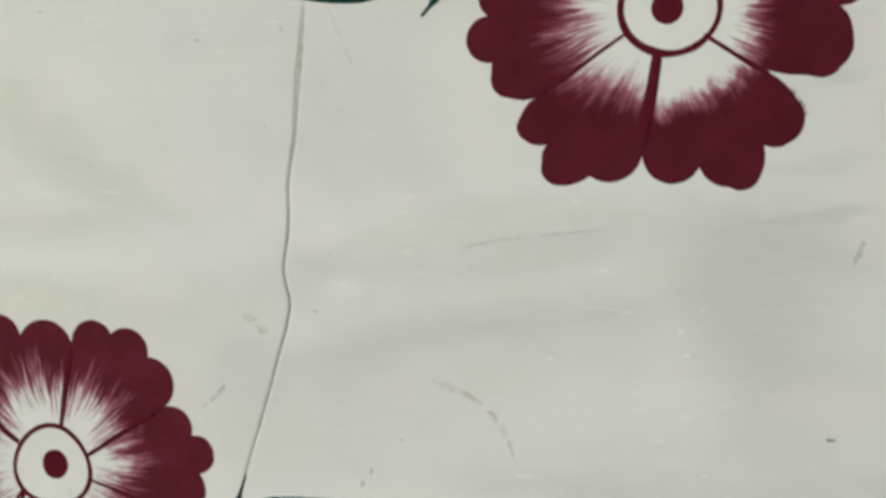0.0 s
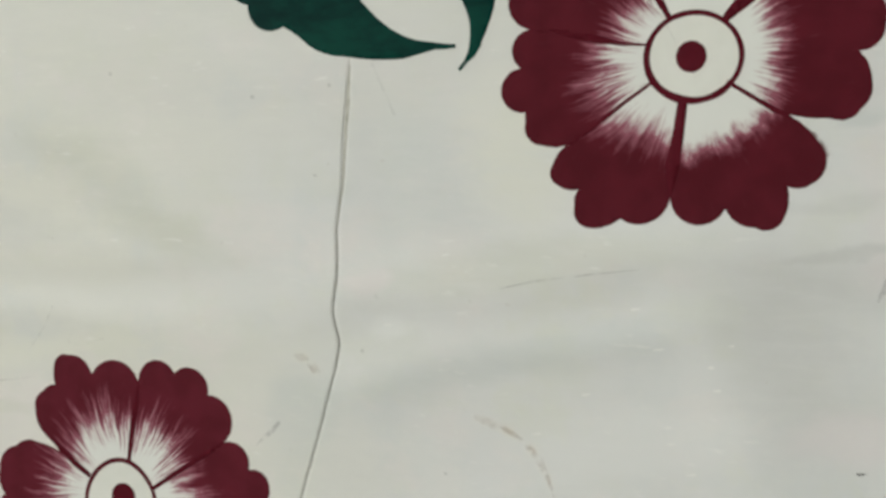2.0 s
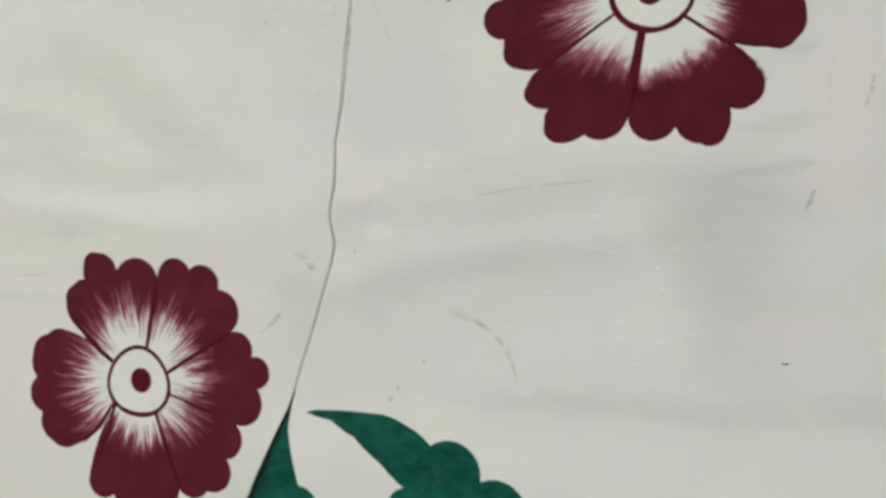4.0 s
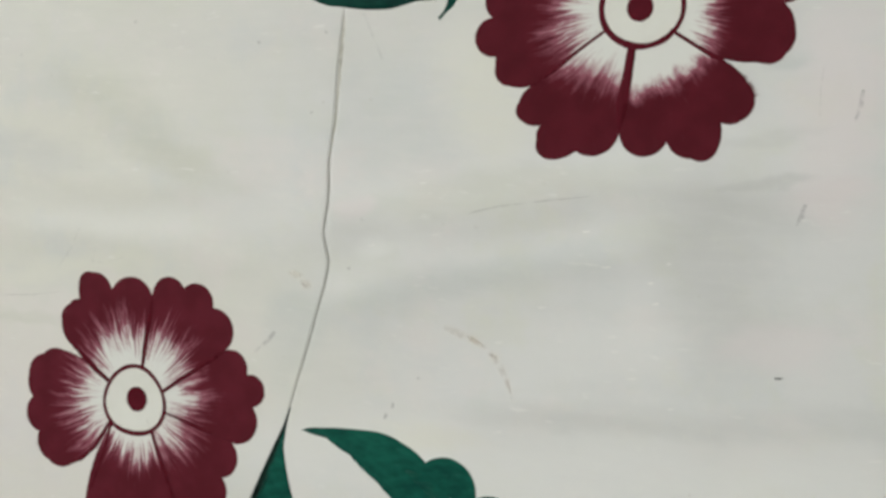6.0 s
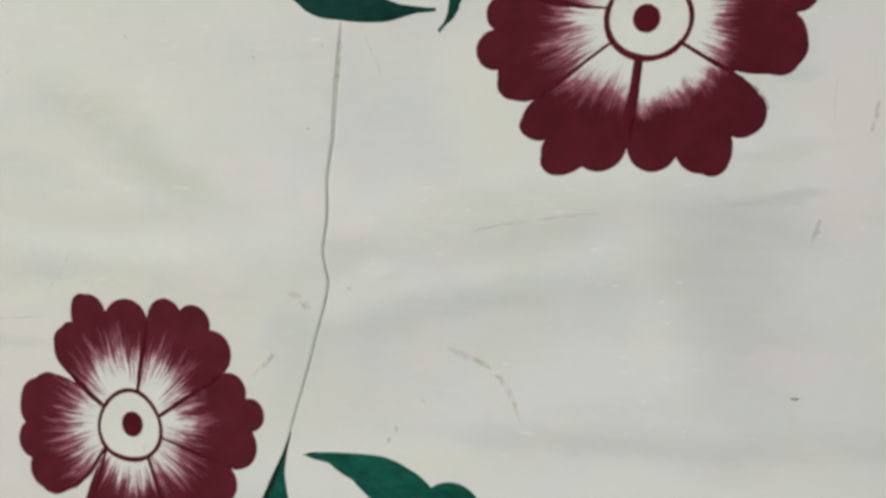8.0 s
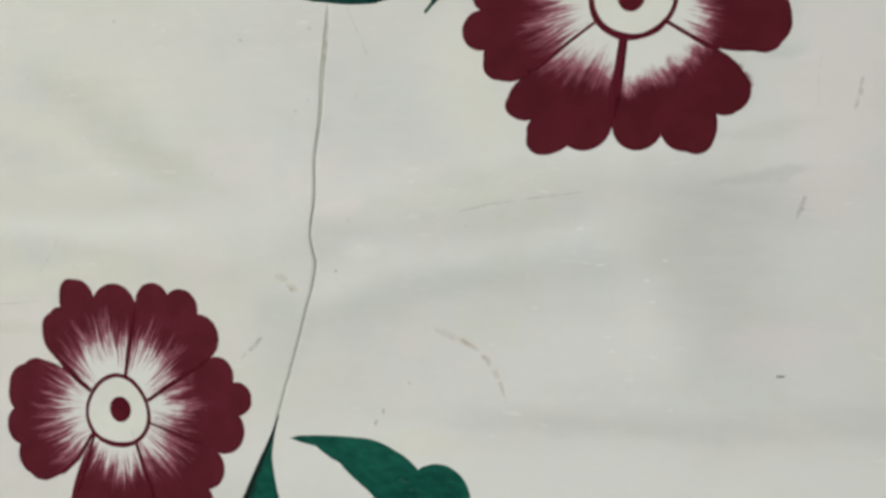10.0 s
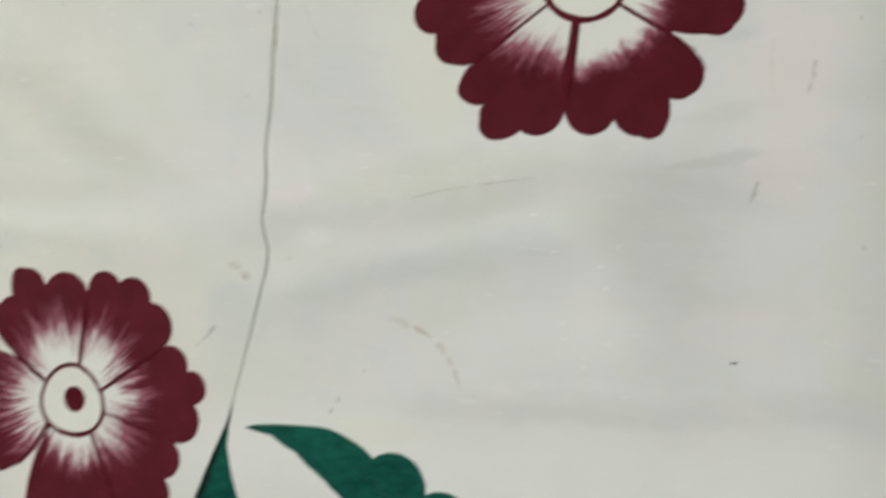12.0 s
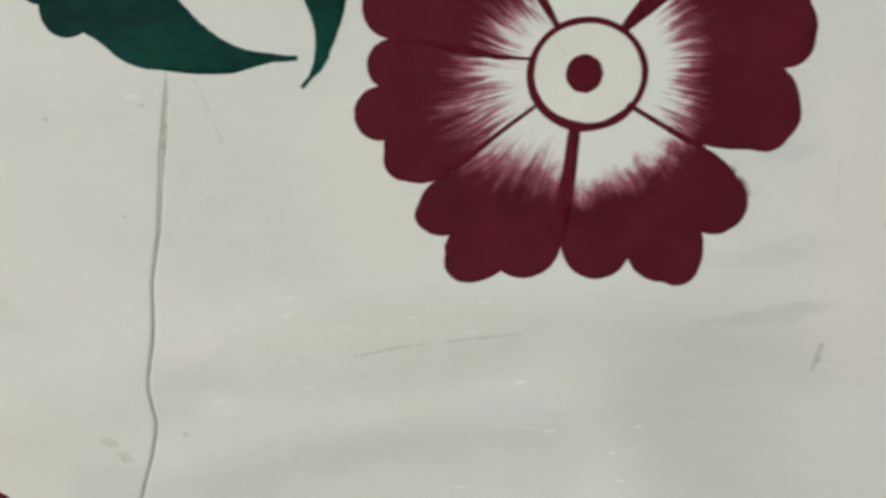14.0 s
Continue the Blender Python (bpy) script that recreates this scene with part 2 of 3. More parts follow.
def plain_paint(name, low, high, scale=70.0, rough=0.5, grain=(1, 1, 1), turn=(0, 0, 0), fleck=0.0):
    mat, tree, bsdf = nodes_of(name, rough, 0.03)
    n = Net(tree)
    p = n.mapped(n.coords(), grain, turn)
    big = n.noise(p, scale * 0.3, 3.0, 0.5)
    small = n.noise(p, scale * 2.5, 4.0, 0.6)
    f = n.ramp(n.math("MULTIPLY_ADD", small, 0.4, n.math("MULTIPLY", big, 0.6)), 0.36, 0.64)
    colour = n.mix(f, low, high)
    if fleck:
        worn = n.noise(n.mapped(n.coords(), (0.4, 1, 1.5), (0, 35, 0)), 330.0, 3.0, 0.6)
        colour = n.mix(n.math("MULTIPLY", n.ramp(worn, 0.60, 0.80), fleck), colour, (0.16, 0.30, 0.25))
    tree.links.new(colour, bsdf.inputs["Base Color"])
    n.bump(bsdf, small, 0.15, 0.0005)
    return mat


def smear(name, tint, amount, scale=300.0):
    """A faint rubbed mark: broken colour over the wall paint."""
    mat, tree, bsdf = nodes_of(name, 0.7, 0.2)
    n = Net(tree)
    bsdf.inputs["Base Color"].default_value = (*tint, 1.0)
    f = n.ramp(n.noise(n.coords(), scale, 4.0, 0.6), 0.33, 0.64)
    n.put(bsdf.inputs["Alpha"], n.math("MULTIPLY", f, amount))
    return mat


def crack_filler():
    """Old paint fills the upper crack; lower down it is open and dirtier."""
    mat, tree, bsdf = nodes_of("crack_filler", 0.9, 0.1)
    n = Net(tree)
    p = n.coords()
    dirt = n.noise(p, 120.0, 3.0, 0.6)
    filled = n.ramp(n.math("ADD", n.split(p)[2], n.math("MULTIPLY", dirt, 0.02)), 1.28, 1.39)
    colour = n.mix(filled, (0.20, 0.195, 0.165), (0.53, 0.52, 0.455))
    tree.links.new(n.mix(n.math("MULTIPLY", n.ramp(dirt, 0.5, 0.7), 0.5), colour, (0.15, 0.145, 0.12)), bsdf.inputs["Base Color"])
    return mat


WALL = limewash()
LINE_RED = plain_paint("maroon_line_paint", MAROON_DEEP, MAROON)
HEART = plain_paint("cream_white_paint", (0.715, 0.72, 0.66), (0.755, 0.76, 0.705), 40.0)
GREEN = plain_paint("dark_green_leaf_paint", (0.0040, 0.052, 0.040), (0.0105, 0.112, 0.077), 75.0, 0.5, (0.55, 1, 1.3), (0, 35, 0), 0.10)
GREEN_DEEP = plain_paint("deep_green_leaf_paint", (0.0014, 0.021, 0.019), (0.0036, 0.048, 0.035), 60.0, 0.5, (0.5, 1, 1.4), (0, 20, 0))
STEM = plain_paint("blackish_green_stem_paint", (0.006, 0.012, 0.010), (0.012, 0.030, 0.024))
STEM_GREEN = plain_paint("green_stem_paint", (0.010, 0.12, 0.075), (0.02, 0.17, 0.11))
CRACK = crack_filler()
PLAIN = plain_paint("room_wall_paint", (0.66, 0.65, 0.60), (0.72, 0.71, 0.66), 3.0, 0.7)
CEILING = plain_paint("ceiling_paint", (0.70, 0.70, 0.67), (0.76, 0.76, 0.73), 3.0, 0.8)
CEMENT = plain_paint("cement_floor", (0.36, 0.35, 0.32), (0.45, 0.44, 0.40), 6.0, 0.6)
WOOD = plain_paint("painted_wood", (0.45, 0.44, 0.40), (0.55, 0.54, 0.50), 12.0, 0.5)


# ---- shape of the painted wall ----
def smooth(a, b, v):
    t = min(1.0, max(0.0, (v - a) / (b - a)))
    return t * t * (3 - 2 * t)


# swells in the plaster: start, end, half width, height (metres)
SWELLS = [
    ((-0.20, 1.272), (0.06, 1.317), 0.017, 0.0025),
    ((-0.19, 1.226), (0.01, 1.274), 0.017, 0.0019),
    ((-0.10, 1.172), (0.17, 1.190), 0.014, 0.0016),
    ((-0.45, 1.262), (-0.22, 1.246), 0.014, 0.0018),
    ((-0.41, 1.385), (-0.27, 1.310), 0.020, 0.0022),
    ((-0.44, 1.300), (-0.26, 1.285), 0.016, 0.0016),
    ((0.01, 1.30), (0.05, 1.19), 0.028, 0.0026),
    ((-0.165, 1.37), (-0.145, 1.30), 0.018, -0.0018),
    ((0.06, 1.30), (0.13, 1.315), 0.012, 0.0012),
]
EDGE = 0.133


def swell(x, z):
    """How far the wall's face stands proud of its plane."""
    h = 0.0012 * (noise.noise((x * 5, z * 9, 0.3))) + 0.0005 * noise.noise((x * 14, z * 26, 4.1))
    for (ax, az), (bx, bz), w, high in SWELLS:
        lx, lz = bx - ax, bz - az
        size = math.hypot(lx, lz)
        s = ((x - ax) * lx + (z - az) * lz) / size
        d = ((x - ax) * lz - (z - az) * lx) / size + 0.010 * noise.noise((x * 17, z * 30, az * 50))
        if abs(d) < 3.2 * w:
            ends = smooth(-0.04, 0.03, s) * (1 - smooth(size - 0.03, size + 0.04, s))
            h += high * ends * math.exp(-(d / w) ** 2)
    turn = max(0.0, x - EDGE)
    turn -= 0.006 * (1 - math.exp(-turn / 0.006))
    return h - 0.021 * (1 - math.exp(-turn / 0.125))


# the crack: height, place, half width
CRACK_LINE = [(1.401, -0.1772, 0.0002), (1.394, -0.1777, 0.0007), (1.382, -0.1786, 0.0013), (1.368, -0.1800, 0.0014), (1.336, -0.1812, 0.0009), (1.313, -0.1842, 0.0005), (1.288, -0.1828, 0.0006),
              (1.267, -0.1850, 0.0004), (1.252, -0.1814, 0.0006), (1.238, -0.1832, 0.0005), (1.218, -0.1884, 0.0004), (1.198, -0.1940, 0.0004), (1.158, -0.2055, 0.0003)]


def crack_at(z):
    rows = CRACK_LINE
    if z >= rows[0][0]:
        return rows[0][1], 0.0
    if z <= rows[-1][0]:
        return rows[-1][1], 0.0
    for (z1, x1, w1), (z0, x0, w0) in zip(rows, rows[1:]):
        if z0 <= z <= z1:
            f = (z - z0) / (z1 - z0)
            wobble = 0.0004 * noise.noise((z * 160, 2.0, 0))
            return x0 + (x1 - x0) * f + wobble, (w0 + (w1 - w0) * f) * (1 + 0.35 * noise.noise((z * 220, 7.0, 0)))
    return rows[0][1], 0.0


def mesh_object(name, bm, mat, parent=None, label=""):
    data = bpy.data.meshes.new(name)
    bm.normal_update()
    bm.to_mesh(data)
    bm.free()
    data.materials.append(mat)
    ob = new(name, data)
    if parent:
        ob.parent = parent
    if label:
        ob["label"] = label
    return ob


def part(name, bm, mat, parent, label=""):
    return mesh_object(name, bm, mat, parent, label)


def thing(name, x, z, label, category, group=""):
    ob = new(name)
    ob.location = (x, 0, z)
    return tagged(ob, label, category, group)


def box(bm, x0, x1, y0, y1, z0, z1):
    vs = [bm.verts.new((x, y, z)) for x in (x0, x1) for y in (y0, y1) for z in (z0, z1)]
    for f in ((0, 1, 3, 2), (4, 6, 7, 5), (0, 4, 5, 1), (2, 3, 7, 6), (0, 2, 6, 4), (1, 5, 7, 3)):
        bm.faces.new([vs[i] for i in f])


ROOM = 3.2       # half the room's width
DEEP = 5.6       # its depth
HIGH = 3.4


def steps(a, b, d):
    count = max(1, round((b - a) / d))
    return [a + (b - a) * i / count for i in range(count)]


def painted_wall():
    """One sheet with the swells, the rounded edge and the crack cut into it, on a solid back."""
    bm = bmesh.new()
    mid = -0.185
    zs = steps(0, 1.0, 0.1) + steps(1.0, 1.5, 0.003) + steps(1.5, HIGH, 0.1) + [HIGH]
    us = steps(-ROOM, -0.5, 0.1) + steps(-0.5, mid - 0.006, 0.0035) + [mid - 0.006, mid - 0.0025]
    cut = len(us)
    us += [None] * 4 + [mid + 0.0025, mid + 0.006] + steps(mid + 0.0095, 0.19, 0.0035) + steps(0.19, ROOM, 0.1) + [ROOM]
    grid = []
    for z in zs:
        cx, half = crack_at(z)
        row = []
        for i, u in enumerate(us):
            if u is None:
                k = i - cut
                x = cx + (-1, -0.8, 0.8, 1)[k] * max(half, 0.00005)
                sink = half * 0.30 if k in (1, 2) else 0.0
            else:
                x = u + (cx - mid) * math.exp(-((u - mid) / 0.05) ** 2)
                sink = 0.0
            row.append(bm.verts.new((x, -swell(x, z) + sink, z)))
        grid.append(row)
    for low, high in zip(grid, grid[1:]):
        for i in range(len(us) - 1):
            bm.faces.new((low[i], low[i + 1], high[i + 1], high[i])).smooth = i not in (cut, cut + 1, cut + 2)
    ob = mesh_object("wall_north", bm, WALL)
    tagged(ob, "white painted plaster wall with faint stains, swells and tinted-in shade", "wall", kind="structure")
    bm = bmesh.new()
    ladder = []
    for z in [1.16 + i * 0.0025 for i in range(100)]:
        cx, half = crack_at(z)
        y = -swell(cx, z) + half * 0.30 - 0.00004
        ladder.append([bm.verts.new((cx - half * 0.8, y, z)), bm.verts.new((cx + half * 0.8, y, z))])
    for a, b in zip(ladder, ladder[1:]):
        bm.faces.new((a[0], a[1], b[1], b[0]))
    part("crack", bm, CRACK, ob, "thin wavy grey-brown crack in the wall paint")
    bm = bmesh.new()
    box(bm, -ROOM, ROOM, 0.35, 0.45, 0, HIGH)
    part("wall_core", bm, PLAIN, ob)
    return ob


# ---- painted shapes ----
def outline(corners, fine=0.0012, rough=0.00030, seed=0.0):
    """A closed line through corners (x, z, bulge): each side bows outward by bulge times its length; millimetres in, metres out."""
    pts = []
    n = len(corners)
    area = sum(corners[i][0] * corners[(i + 1) % n][1] - corners[(i + 1) % n][0] * corners[i][1] for i in range(n))
    side = 1 if area < 0 else -1
    for i in range(n):
        (ax, az, bulge), (bx, bz, _) = corners[i], corners[(i + 1) % n]
        dx, dz = bx - ax, bz - az
        size = math.hypot(dx, dz)
        count = max(2, round(size * 0.001 / fine))
        for k in range(count):
            f = k / count
            if bulge:
                # a circular arc with the given rise
                s = abs(bulge)
                radius = (0.25 + s * s) / (2 * s)
                half = 2 * math.atan(2 * s)
                a = -half + 2 * half * f
                u, v = 0.5 + radius * math.sin(a), radius * math.cos(a) - (radius - s)
                v *= math.copysign(1, bulge)
            else:
                u, v = f, 0.0
            x, z = ax + dx * u - dz * v * side, az + dz * u + dx * v * side
            x, z = x * 0.001, z * 0.001
            pts.append((x + rough * noise.noise((x * 700, z * 700, seed)), z + rough * noise.noise((x * 700, z * 700, seed + 9))))
    return pts


def sheet(pts, origin, lift, cell=0.0035, crisp=False):
    """A thin skin of paint of that outline on the wall, lift metres proud, following the swells."""
    bm = bmesh.new()
    vs = [bm.verts.new((x, 0, z)) for x, z in pts]
    edges = [bm.edges.new((a, b)) for a, b in zip(vs, vs[1:] + vs[:1])]
    bmesh.ops.triangle_fill(bm, edges=edges, use_beauty=True, use_dissolve=False)
    xs, zs = [p[0] for p in pts], [p[1] for p in pts]
    for axis, (a, b) in ((0, (min(xs), max(xs))), (2, (min(zs), max(zs)))):
        for k in range(1, int((b - a) / cell) + 1):
            place, normal = [0, 0, 0], [0, 0, 0]
            place[axis], normal[axis] = a + k * cell, 1
            bmesh.ops.bisect_plane(bm, geom=bm.verts[:] + bm.edges[:] + bm.faces[:], plane_co=place, plane_no=normal, dist=1e-6)
    for f in bm.faces:
        f.smooth = True
        if f.normal.y > 0:
            f.normal_flip()
    rim = [e for e in bm.edges if e.is_boundary]
    if crisp:
        for e in rim:
            e.smooth = False
    made = bmesh.ops.extrude_edge_only(bm, edges=rim)["geom"]
    skirt = {v for v in made if isinstance(v, bmesh.types.BMVert)}
    for f in made:
        if isinstance(f, bmesh.types.BMFace):
            f.smooth = False
    for v in bm.verts:
        h = swell(v.co.x + origin[0], v.co.z + origin[1])
        v.co.y = -h - (lift if v not in skirt else -0.0004)
    return bm


def ribbon(points, widths, fine=0.0015, seed=0.0, wobble=0.0002):
    """The outline of a brush stroke along points (mm) with half widths (mm)."""
    left, right = [], []
    for i in range(len(points) - 1):
        (ax, az), (bx, bz) = points[i], points[i + 1]
        dx, dz = bx - ax, bz - az
        size = math.hypot(dx, dz)
        count = max(2, round(size * 0.001 / fine))
        last = i == len(points) - 2
        for k in range(count + (1 if last else 0)):
            f = k / count
            w = widths[i] + (widths[i + 1] - widths[i]) * f
            x, z = ax + dx * f, az + dz * f
            w = max(0.05, w + wobble * 1000 * noise.noise((x * 0.5, z * 0.5, seed)))
            left.append(((x - dz / size * w) * 0.001, (z + dx / size * w) * 0.001))
            right.append(((x + dz / size * w) * 0.001, (z - dx / size * w) * 0.001))
    return left + right[::-1]


def ring_mesh(rx, rz, width, origin, lift, seed, shape=0.0, heavy=0.0, tilt=0.0, aside=0.0, down=0.0):
    """A hand-drawn ring: radii, line width (mm), and how much heavier it is at its foot."""
    bm = bmesh.new()
    rows = []
    for k in range(72):
        a = 2 * math.pi * k / 72
        w = width * (0.5 + 0.14 * noise.noise((math.cos(a) * 2, math.sin(a) * 2, seed))) + heavy * max(0, -math.sin(a + tilt))
        s = 1 + shape * math.cos(3 * a + 1.57) + 0.012 * noise.noise((math.cos(a) * 1.5, math.sin(a) * 1.5, seed + 5))
        cx, cz = math.cos(a) * rx * s + aside, math.sin(a) * rz * s - down
        row = []
        for o, dip in ((-w, -0.0004), (-w, lift), (w, lift), (w, -0.0004)):
            x, z = (cx + math.cos(a) * o) * 0.001, (cz + math.sin(a) * o) * 0.001
            row.append(bm.verts.new((x, -swell(x + origin[0], z + origin[1]) - dip, z)))
        rows.append(row)
    for a, b in zip(rows, rows[1:] + rows[:1]):
        for i in range(3):
            bm.faces.new((a[i], a[i + 1], b[i + 1], b[i]))
    return bm


def flower(x, z, label, petals, lines, ring, eye, tones, group):
    """petals: (corners, paint settings); lines: (points, half widths); ring: rx, rz, width, shape, heavy; eye: rx, rz."""
    ob = thing("painted_flower", x, z, label, "flower", group)
    at = (x, z)
    for i, (corners, paint) in enumerate(petals):
        part("petal", sheet(outline(corners), at, 0.00010), petal_paint(tones, i * 5.3 + x * 10, *paint), ob)
    disc = [(math.cos(k / 24 * math.pi) * ring[0] + ring[6], math.sin(k / 24 * math.pi) * ring[1] - ring[7], 0) for k in range(48)]
    part("flower_heart", sheet(outline(disc, 0.003, 0), at, 0.00016), HEART, ob, "cream-white disc inside the ring")
    part("ring", ring_mesh(*ring[:3], at, 0.00026, x * 7, *ring[3:]), LINE_RED, ob, "maroon ring round the flower heart")
    dot = [(math.cos(k / 12 * math.pi) * eye[0], math.sin(k / 12 * math.pi) * eye[1], 0) for k in range(24)]
    part("eye", sheet(outline(dot, 0.002, 0.0003), at, 0.00024), LINE_RED, ob, "solid maroon dot")
    for i, (points, widths) in enumerate(lines):
        part("petal_line", sheet(ribbon(points, widths, seed=i * 2.1 + x), at, 0.00020), LINE_RED, ob)
    return ob


# large flower: corners in millimetres from its centre
BIG = [
    ([(13, 15, 0), (52, 49, 0.32), (70, 40, 0.20), (84, 25, 0.12), (86, 13, 0.22), (75, 1, 0.10), (81, -12, 0.15), (77, -25, 0.20), (64, -29.5, 0.04), (43, -27, 0), (16, -11, 0)], (6, 40, 0.0325, -0.14, 0.017, 0.0, 0.50, 0.8)),
    ([(15, -10, 0), (43, -27, 0.08), (59.5, -41, 0.26), (56, -60, 0.14), (46, -61, 0.08), (45, -75.5, 0.25), (32, -80.5, 0.16), (18, -72, 0.40), (-8, -67, 0), (-3, -18, 0)], (-64, 36, 0.0375, -0.06, 0.014, -0.1, 0.15, 1.2)),
    ([(-3, -18, 0), (-8, -67, 0.28), (-32, -78, 0.10), (-47, -83, 0.25), (-55, -72, 0.12), (-53, -64, 0.12), (-64, -62, 0.25), (-66.5, -52, 0.12), (-57, -41, 0), (-15, -9, 0)], (-123, 24, 0.0285, -0.25, 0.026, -0.3, 0.32, 0.7)),
    ([(-15, -9, 0), (-57, -41, 0.10), (-72, -42.5, 0.25), (-81, -31, 0.06), (-81, -26, 0.52), (-84, -4, 0.42), (-76, 15, 0), (-19, 5, 0)], (-170, 24, 0.031, 0.04, 0.028, 0.15, 0.65, 0.5)),
    ([(-19, 5, 0), (-76, 15, 0.42), (-83.5, 41, 0.40), (-63, 60, 0), (-10, 17, 0)], (148, 24, 0.027, 0.20, 0.020, 0.0, 0.65)),
    ([(-10, 17, 0), (-63, 60, 0.40), (-38, 76, 0.40), (-10, 80, 0.38), (18, 78, 0.40), (52, 49, 0), (13, 14, 0)], (84, 38, 0.042, 0.2, 0.018, 0.0, 0.6)),
]
BIG_LINES = [
    ([(17, -12), (30, -20), (40, -26), (47, -29)], (1.0, 1.0, 1.4, 0.3)),
    ([(-3.5, -22), (-5.2, -38), (-7.5, -52), (-8, -66)], (2.4, 2.8, 3.5, 0.6)),
    ([(-17, -11), (-32, -22), (-46, -33), (-58, -42)], (0.8, 0.9, 1.3, 0.3)),
    ([(-21, 6), (-34, 7), (-48, 10), (-66, 13)], (0.6, 0.9, 2.0, 0.3)),
    ([(-11, 19), (-14, 24), (-20, 34)], (1.2, 1.6, 2.2)),
    ([(14, 16), (19, 22), (26, 31)], (1.3, 2.2, 2.4)),
    ([(15, 16), (23, 23), (34, 32)], (1.0, 1.6, 2.0)),
]
SMALL = [
    ([(-22, 9, 0), (-43, 25, 0.06), (-55, 32, 0.12), (-62, 46, 0.20), (-56, 58, 0.15), (-48, 62, 0.05), (-48.5, 73, 0.25), (-38, 80.5, 0.20), (-22, 70, 0.33), (10, 68, 0), (3, 19, 0)], (116, 34, 0.034, 0.20, 0.027, 0.0, 0.85)),
    ([(3, 19, 0), (10, 68, 0.40), (34, 75, 0.36), (56, 64, 0.36), (66, 38, 0), (18, 7, 0)], (57, 26, 0.034, 0.20, 0.027, 0.2, 0.9)),
    ([(18, 7, 0), (66, 38, 0.30), (82, 24, 0.52), (87, 4, 0.36), (73, -20, 0), (19, -5, 0)], (10, 20, 0.030, 0.20, 0.032, 0.0, 0.6, 0.7)),
    ([(19, -5, 0), (73, -20, 0.32), (67, -43, 0.38), (54, -65, 0.25), (33, -67, 0), (11, -18, 0)], (-36, 22, 0.026, 0.12, 0.032, -0.2, 0.6, 0.7)),
    ([(11, -18, 0), (33, -67, 0.30), (6, -81, 0.28), (-18, -78, 0.30), (-38, -72, 0.06), (-19, -17, 0)], (-92, 30, 0.030, 0.05, 0.019, 0.0, 0.85)),
    ([(-20, -15, 0.12), (-57, -52, 0.10), (-69, -48.5, 0.12), (-78, -40, 0.10), (-78, -30, 0.33), (-84, -7, 0.14), (-88, 8, 0.20), (-76, 23, 0.15), (-61, 27, 0.08), (-23, 9, 0)], (-172, 34, 0.034, 0.08, 0.029, 0.0, 0.8)),
]
SMALL_LINES = [
    ([(-23, 10), (-34, 17), (-44, 25), (-52, 31)], (1.4, 2.0, 1.8, 0.4)),
    ([(3.5, 20), (5, 35), (8, 54), (10, 67)], (1.2, 1.6, 2.0, 0.3)),
    ([(20, 7), (36, 18), (54, 30), (66, 38)], (1.2, 1.4, 1.6, 0.4)),
    ([(20, -6), (32, -9), (46, -13), (58, -16)], (0.7, 0.8, 1.2, 0.3)),
    ([(12, -19), (21, -40), (33, -66)], (1.2, 1.3, 1.2)),
    ([(-19, -17), (-26, -40), (-34, -63)], (1.1, 1.0, 0.9)),
    ([(-20, -16), (-31, -34), (-44, -45.5)], (1.1, 1.4, 1.6)),
]


def bristles(owner, start, end, count, length, seed):
    """Fine tracks that stray bristles left along an edge, between two points in the owner's millimetres; they run outward."""
    rng = random.Random(seed)
    bm = bmesh.new()
    (ax, az), (bx, bz) = start, end
    size = math.hypot(bx - ax, bz - az)
    nx, nz = (bz - az) / size, -(bx - ax) / size
    if nx * (ax + bx) + nz * (az + bz) < 0:
        nx, nz = -nx, -nz
    bow = 0.10 * size
    for _ in range(count):
        f = rng.random()
        rise = bow * 4 * f * (1 - f) - 1.7
        x, z = ax + (bx - ax) * f + nx * rise, az + (bz - az) * f + nz * rise
        tilt = rng.uniform(-0.7, 0.7)
        dx, dz = nx * math.cos(tilt) - nz * math.sin(tilt), nx * math.sin(tilt) + nz * math.cos(tilt)
        run, w = length * rng.uniform(0.4, 1.0) + 1.0, rng.uniform(0.12, 0.28)
        rim = []
        for px, pz in ((x - dz * w, z + dx * w), (x + dz * w, z - dx * w), (x + dx * run, z + dz * run)):
            px, pz = px * 0.001, pz * 0.001
            rim.append(bm.verts.new((px, -swell(px + owner.location.x, pz + owner.location.z) - 0.00012, pz)))
        bm.faces.new(rim)
    for f in bm.faces:
        f.normal_update()
        if f.normal.y > 0:
            f.normal_flip()
    part("bristle_marks", bm, LINE_RED, owner, "stray dry bristle tracks along the petal edge")


def leaf(corners, mat, label, lift=0.00010, seed=0.0):
    xs, zs = [c[0] for c in corners], [c[1] for c in corners]
    ox, oz = round(sum(xs) / len(xs)), round(sum(zs) / len(zs))
    ob = thing("painted_leaf", ox * 0.001, oz * 0.001, label, "leaf", "painted leaves")
    local = [(x - ox, z - oz, b) for x, z, b in corners]
    part("blade", sheet(outline(local, seed=seed), (ox * 0.001, oz * 0.001), lift), mat, ob)
    return ob


def stem(owner, points, widths, mat, label, lift, name="stem"):
    """A brush line that belongs to a leaf or flower, in its own coordinates."""
    at = owner.location
    local = [(x - at.x * 1000, z - at.z * 1000) for x, z in points]
    part(name, sheet(ribbon(local, widths, 0.0012, 3.0), (at.x, at.z), lift, crisp=True), mat, owner, label)


